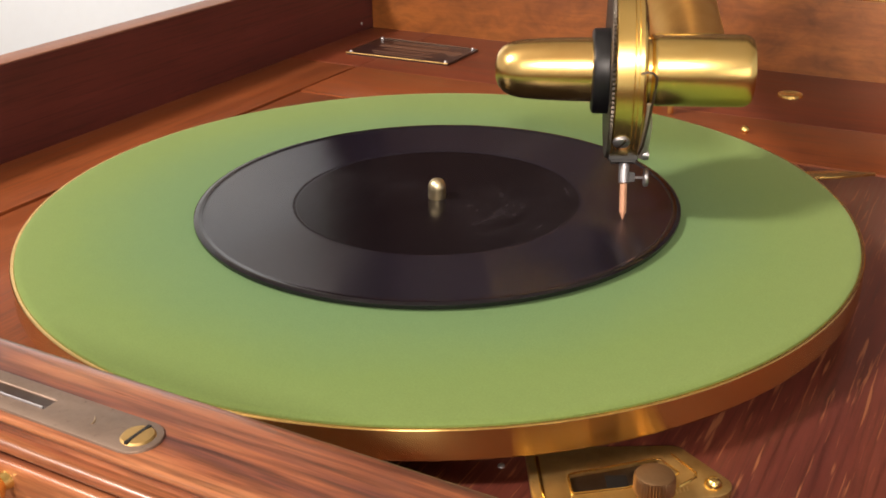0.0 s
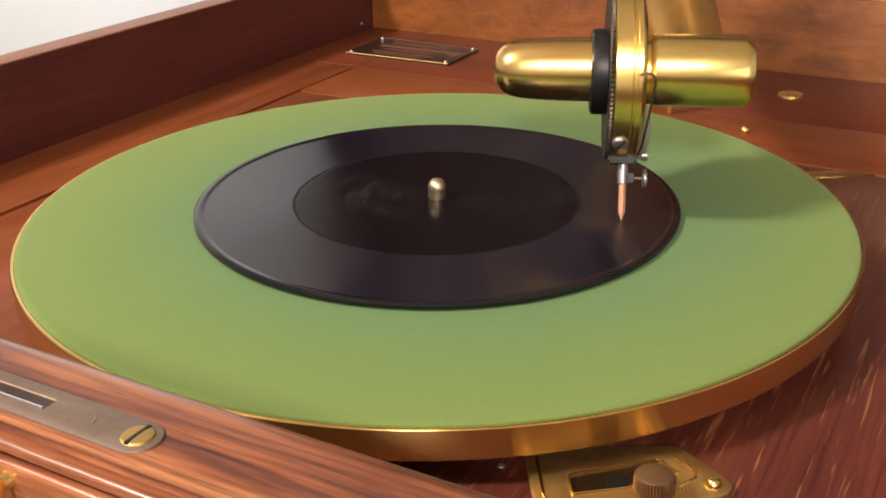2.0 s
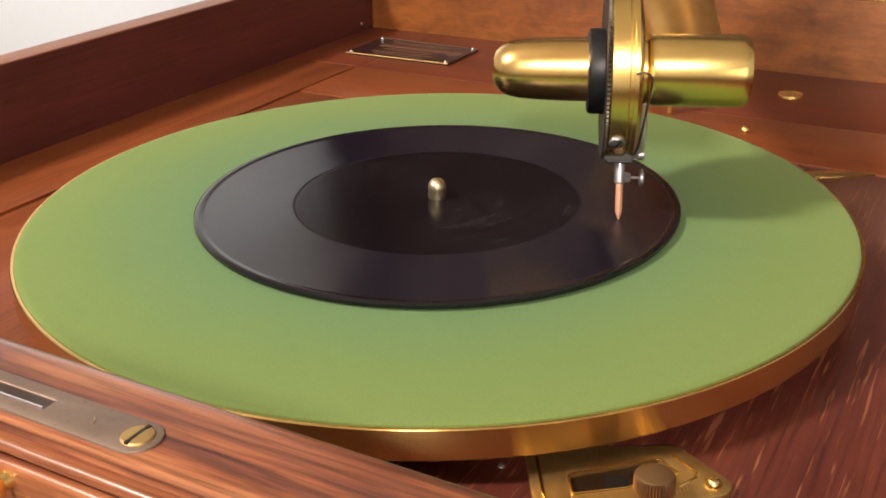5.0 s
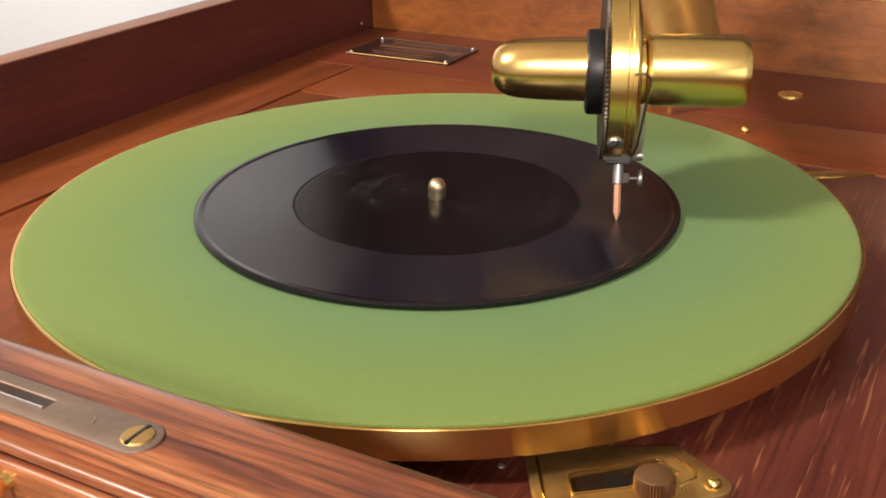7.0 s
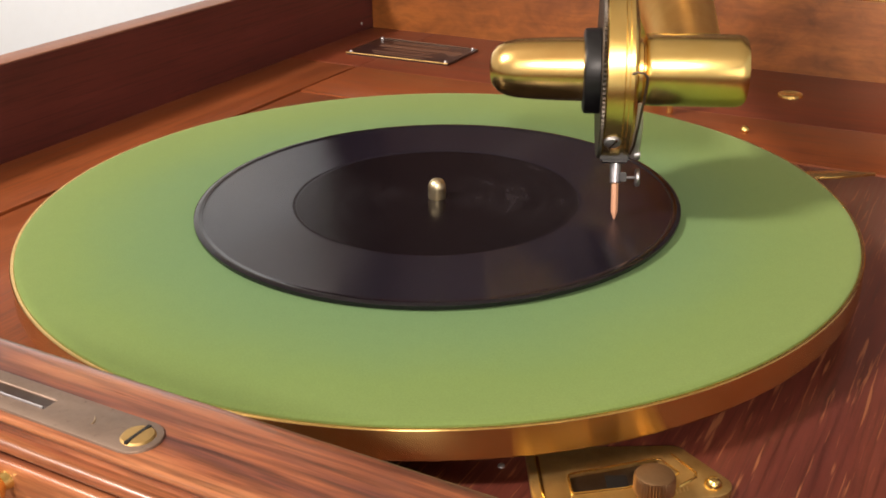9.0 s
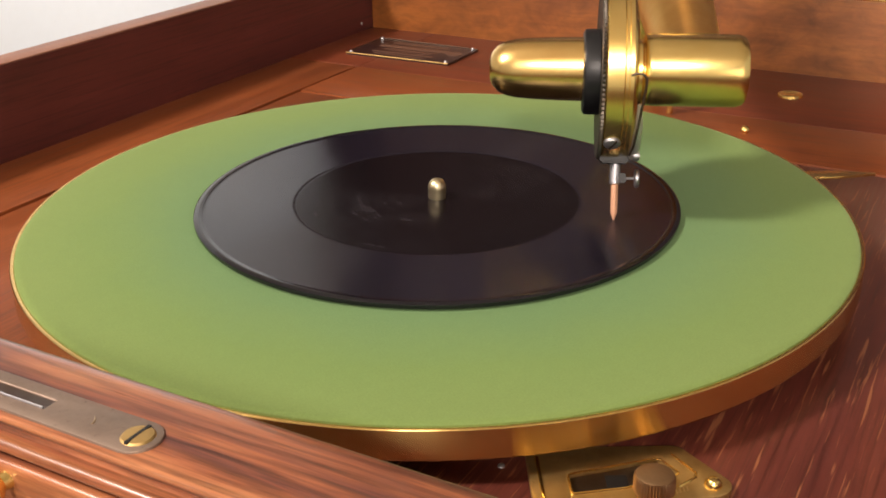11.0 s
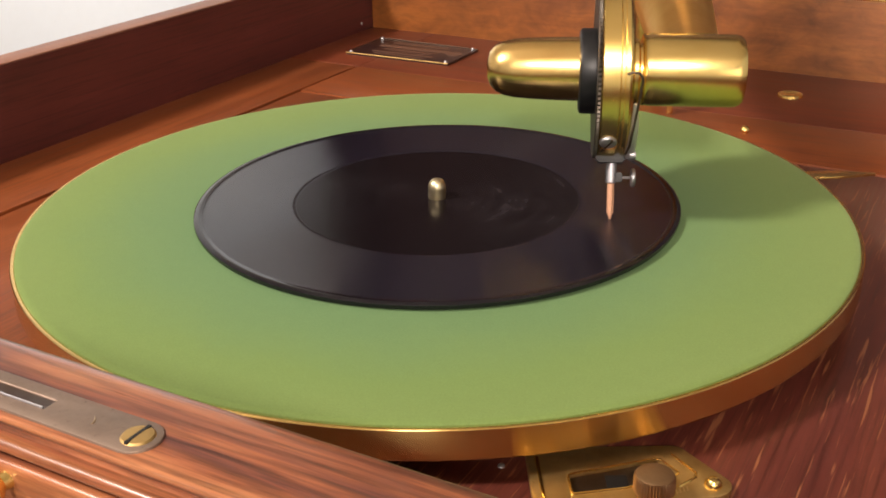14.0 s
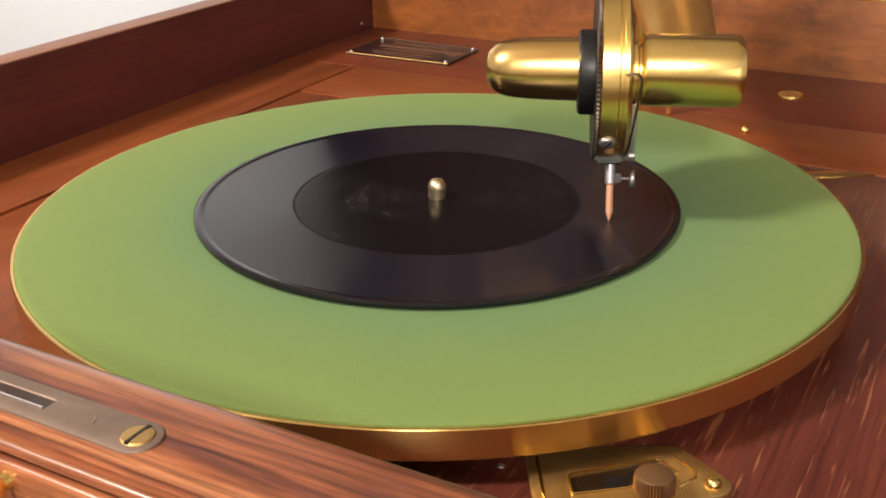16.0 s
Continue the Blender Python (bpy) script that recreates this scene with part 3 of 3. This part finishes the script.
def arm():
    o = -PIVOT
    x0, x1, r = 0.0746, 0.1102, 0.0127
    prof = [(0.0090, x0), (r - 0.0012, x0), (r - 0.0003, x0 + 0.0003), (r, x0 + 0.0010), (r - 0.0002, x0 + 0.0018), (r, x0 + 0.0026), (r, x1 - 0.0035), (r - 0.0004, x1 - 0.0016), (r - 0.0014, x1 - 0.0004), (r - 0.003, x1), (0, x1)]
    part("elbow", yawed(lathe(prof, 96, "x", (0, AX_Y, AX_Z + 0.0009)), o), BRASS, tone_arm, "wide polished brass elbow with a rounded cap")
    pts, rad = [], []
    for k in range(13):
        u = k / 12
        pts.append(Vector((0.0930 + 0.0260 * u, -0.003 + 0.203 * u, 0.0505 + 0.013 * u)) + o)
        rad.append(0.0112 + 0.0110 * u)
    part("tube", tube(pts, rad, 64), TUBE_BRASS, tone_arm, "tapered brass tube")
    part("pivot_joint", lathe([(0, 0.0865), (0.012, 0.086), (0.0225, 0.080), (0.0235, 0.066), (0.0215, 0.040), (0.019, 0.036), (0.010, 0.034), (0.010, DECK), (0, DECK)], 56, "z", (0, 0, 0)), BRASS, tone_arm)
    # unseen cap, added to put a gold reflection on the record
    part("pivot_cap", lathe([(0, 0.1300), (0.010, 0.1296), (0.0185, 0.1262), (0.0208, 0.1215), (0.0208, 0.0985), (0.0190, 0.0960), (0.0120, 0.0945), (0.0120, 0.0850), (0, 0.0850)], 56, "z", (0.012, 0, 0)), BRASS, tone_arm, "tall round brass cap added over the pivot for its reflection")
    part("support_rod", tube([Vector((0.1242, 0.168, DECK + 0.0003)) + o, Vector((0.1242, 0.168, 0.052)) + o], 0.0017, 14), BRASS, tone_arm, "thin brass rod")
    # closed stub on the far side of the soundbox
    stub = [(0.0, 0.0197), (0.0032, 0.0199), (0.0062, 0.0210), (0.0084, 0.0231), (0.0097, 0.0260), (0.0104, 0.0295), (0.0109, 0.036), (0.0112, 0.044), (0.0114, 0.0575), (0, 0.0575)]
    part("stub", yawed(lathe(stub, 72, "x", (0, AX_Y, AX_Z + 0.0008)), o), BRASS_PIT, tone_arm, "round-ended brass stub, slightly tarnished")


TUBE_BRASS = metal("satin_brass", (0.97, 0.60, 0.18), 0.38, 0.08, (0.92, 0.82, 0.65), 0.0)
BRASS_PIT = metal("pitted_brass", (0.96, 0.66, 0.25), 0.24, 0.03, (0.92, 0.82, 0.70))
arm()

def box_part(name, bm, mat, parent, label=""):
    return part(name, yawed(bm, BOX_SHIFT), mat, parent, label)


BOX_SHIFT = Vector((0.0004, 0, 0))
soundbox = thing("soundbox", "brass soundbox with a wooden needle on the record", "soundbox", SIGHT)
TIP = YAW.inverted() @ (Vector((0.0635, -0.0256, 0.0020)) - BOX_SHIFT)
AXIS = Vector((0.0, 0.4034, 0.9150))   # from the needle's tip towards the soundbox


def sound_box():
    c = Vector((0, AX_Y, AX_Z))
    R = 0.0308
    body = [(0.010, 0.0600), (R - 0.0006, 0.0600), (R, 0.0606), (R, 0.0661), (R - 0.0004, 0.0665), (R - 0.0010, 0.0666), (R - 0.0010, 0.0677), (R - 0.0003, 0.0679), (R - 0.0003, 0.0693), (R - 0.0012, 0.0701), (R - 0.0050, 0.0704), (R - 0.0060, 0.0711), (0.0120, 0.0715), (0, 0.0715)]
    box_part("case", lathe(body, 144, "x", c), BRASS, soundbox, "round polished brass case")
    # knurled dark clamping ring
    n = 240
    bm = lathe([(0.0150, 0.0590), (R - 0.0004, 0.0586), (R + 0.0002, 0.0590), (R + 0.0002, 0.0599), (R - 0.0010, 0.0601), (0.0150, 0.0601)], n, "x", c)
    for v in bm.verts:
        q = Vector((v.co.y - c.y, v.co.z - c.z))
        if q.length > R - 0.0001 and round(math.atan2(q.y, q.x) * n / (2 * math.pi)) % 2:
            q *= 0.982
            v.co.y, v.co.z = c.y + q.x, c.z + q.y
    box_part("knurled_ring", bm, KNURL, soundbox, "dark knurled ring")
    box_part("collar", lathe([(0.0104, 0.0530), (0.0138, 0.0530), (0.0148, 0.0535), (0.0151, 0.0543), (0.0151, 0.0588), (0.0146, 0.0592), (0.0104, 0.0592)], 80, "x", c), RUBBER, soundbox, "black rubber collar")
    box_part("neck", lathe([(0.0, 0.0698), (0.0112, 0.0698), (0.0112, 0.0715), (0.0119, 0.0721), (0.0119, 0.0734), (0.0112, 0.0738), (0.0104, 0.0741), (0.0104, 0.0803), (0, 0.0803)], 72, "x", c), BRASS, soundbox)
    # needle, holder, screws
    side = Vector((1, 0, 0))
    fwd = AXIS.cross(side).normalized()
    at = lambda d, x=0.0, f=0.0: TIP + AXIS * d + side * x + fwd * f
    box_part("needle", tube([at(0.0), at(0.0024), at(0.0028), at(0.0140)], [0.00015, 0.0010, 0.00124, 0.00124], 6), BAMBOO, soundbox, "pale pinkish bamboo needle")
    holder = box_part("needle_holder", tube([at(0.0130), at(0.0132), at(0.0200), at(0.0206)], [0.0015, 0.0019, 0.0019, 0.0014], 24), STEEL, soundbox, "bright nickel needle holder")
    blk = bmesh.new()
    bmesh.ops.create_cube(blk, size=1)
    turn = Matrix((side, fwd, AXIS)).transposed().to_4x4()
    bmesh.ops.transform(blk, matrix=Matrix.Translation(at(0.0152, 0.0026)) @ turn @ Matrix.Diagonal((0.0026, 0.0030, 0.0034, 1)), verts=blk.verts[:])
    bmesh.ops.bevel(blk, geom=blk.edges[:], offset=0.0003, segments=2, affect="EDGES")
    box_part("block", blk, BLACK, holder)
    box_part("screw_shank", tube([at(0.0152, 0.0036), at(0.0152, 0.0072)], 0.0005, 10), STEEL, holder)
    head = lathe([(0, 0), (0.0029, 0.0001), (0.0033, 0.0005), (0.0033, 0.0013), (0.0029, 0.0017), (0, 0.0019)], 40, "x", at(0.0152, 0.0068))
    box_part("thumb_screw", head, STEEL, holder, "round nickel thumb screw")
    # lower bracket: the lever's mount on the case
    rim = c + AXIS * -R
    br = bmesh.new()
    bmesh.ops.create_cube(br, size=1)
    bmesh.ops.transform(br, matrix=Matrix.Translation(Vector((0.0650, rim.y - 0.0005, rim.z + 0.0005))) @ turn @ Matrix.Diagonal((0.0102, 0.0074, 0.0042, 1)), verts=br.verts[:])
    bmesh.ops.bevel(br, geom=br.edges[:], offset=0.0008, segments=2, affect="EDGES")
    box_part("bracket", br, BLACK, soundbox, "dark steel lower bracket")
    box_part("stylus_bar", tube([at(0.0195), at(0.0245)], 0.0013, 14), DARK_METAL, soundbox)
    # round screw in the rim, facing out
    ang = radians(-36)
    out = Vector((0, -math.cos(ang), math.sin(ang)))
    p = Vector((0.0633, c.y, c.z)) + out * (R - 0.0006)
    sc = lathe([(0, 0.0022), (0.0014, 0.0021), (0.0026, 0.0016), (0.0030, 0.0009), (0.0030, 0), (0, 0)], 32, "z")
    m = Matrix.Translation(p) @ out.to_track_quat("Z", "Y").to_matrix().to_4x4()
    bmesh.ops.transform(sc, matrix=m, verts=sc.verts[:])
    screw = box_part("clamp_screw", sc, STEEL, soundbox, "slotted nickel screw")
    sl = box(-0.0027, 0.0027, -0.0003, 0.0003, 0.0012, 0.00225)
    bmesh.ops.transform(sl, matrix=m @ Matrix.Rotation(radians(60), 4, "Z"), verts=sl.verts[:])
    box_part("slot", sl, DARK_METAL, screw)
    # lever and its wire spring down the back of the case
    ring = lambda deg, x, r=R: Vector((x, c.y - r * math.cos(radians(deg)), c.z + r * math.sin(radians(deg))))
    box_part("lever", tube([ring(-8, 0.0717, R - 0.003), ring(-25, 0.0719, R - 0.002), ring(-45, 0.0715, R - 0.0012), ring(-56, 0.0711, R)], [0.0008, 0.0014, 0.0017, 0.0016], 10), BRIGHT_NICKEL, soundbox, "bright nickel lever")
    box_part("lever_screw", lathe([(0, 0), (0.0017, 0), (0.0019, 0.0006), (0.0017, 0.0022), (0, 0.0025)], 20, "x", ring(-52, 0.0711, R + 0.0004)), STEEL, soundbox)
    loop = [ring(13, 0.0683, R + 0.0003), ring(14, 0.0703, R + 0.0006), ring(13.5, 0.0721, R + 0.0006), ring(11, 0.0733, R + 0.0004), ring(7, 0.0733, R), ring(-5, 0.0725, R - 0.0006), ring(-20, 0.0715, R + 0.0002), ring(-38, 0.0707, R + 0.0006), ring(-50, 0.0698, R + 0.0006)]
    box_part("spring", tube(loop, 0.00045, 8), DARK_METAL, soundbox, "dark bent wire spring")


KNURL = metal("knurled_steel", (0.13, 0.12, 0.105), 0.42, 0.2)
sound_box()


# ---- lamps and glowing panel, out of the picture ----
def shade_lamp(name, label, m, w, h, stem, cap):
    """A shallow shade round a glowing lamp, on a stem of the given length and way."""
    lamp = thing(name, label, "lamp", m)
    part("shade", box(-w, w, -h, h, 0.012, 0.030, 0.004), PLASTER, lamp)
    way = m.to_3x3().inverted() @ Vector(stem)
    part("stem", tube([Vector((0, 0, 0.022)), Vector((0, 0, 0.022)) + way], 0.006, 12), OLD_BRASS, lamp)
    end = m.inverted() @ (m @ Vector((0, 0, 0.022)) + Vector(stem) * 0.995)
    part("mount", tube([end - way.normalized() * 0.01, end + way.normalized() * 0.004], [cap, cap * 0.9], 32), OLD_BRASS, lamp)


shade_lamp("wall_fill", "unseen shaded lamp added to brighten the white wall", look(WASHER, WASHER_AT), 0.20, 0.20, (0, 0, 1.016), 0.05)
shade_lamp("pendant_lamp", "white pendant lamp hanging from the ceiling", look(PENDANT, (0.05, 0.0, 0.0)), 0.12, 0.12, (0, 0, 0.442), 0.05)
shade_lamp("floor_lamp", "white shaded floor lamp on a brass stem", look(FRONT, (0.05, 0, 0.05)), 0.18, 0.18, (0, 0, -2.285), 0.13)


def side_panel():
    """Unseen glowing panel, added in the east wall for streaks on the rim."""
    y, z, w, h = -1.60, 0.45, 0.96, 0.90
    win = tagged(finish("side_panel_1", box(2.188, 2.196, y - w / 2, y + w / 2, z - h / 2, z + h / 2), GLOW), "dim glowing panel with a white border, added unseen", "window", kind="structure")
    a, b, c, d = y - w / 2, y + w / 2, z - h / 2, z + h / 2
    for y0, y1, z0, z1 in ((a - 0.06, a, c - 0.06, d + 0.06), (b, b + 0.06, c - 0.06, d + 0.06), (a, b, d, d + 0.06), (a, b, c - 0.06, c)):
        part("panel_border", box(2.165, 2.199, y0, y1, z0, z1, 0.004), PLASTER, win)


side_panel()


def motions():
    times = [round(0.1 * k, 1) for k in range(161)]
    turn = 2 * math.pi / PERIOD
    warp = Matrix.Rotation(0.00035 / 0.0905, 4, Vector((math.sin(radians(5)), -math.cos(radians(5)), 0)))   # the record lies a little askew
    spin = [(t, pose(0, 0, 0, 0, 0, -360.0 * t / PERIOD)) for t in times]
    walk(turntable, spin)
    walk(record, [(t, m @ Matrix.Translation((0, 0, 0.00012)) @ warp) for t, m in spin])
    x_way, rows, arm_rows = Vector((math.cos(radians(TURN)), math.sin(radians(TURN)), 0)), [], []
    pivot = SIGHT @ PIVOT
    for t in times:
        s, c = math.sin(turn * t), math.cos(turn * t)
        slide = -0.000322 * (t - 8.0) + 0.00029 * s - 0.00006 * c
        lift = max(-0.00016, 0.00015 * c - 0.00018 * s)
        p = x_way * slide
        rows.append((t, pose(p.x, p.y, lift, 0, 0, TURN)))
        arm_rows.append((t, pose(pivot.x, pivot.y, 0, 0, 0, TURN - 0.0584 * (t - 8.0) + 0.046 * s)))
    walk(soundbox, rows)
    walk(tone_arm, arm_rows)


motions()
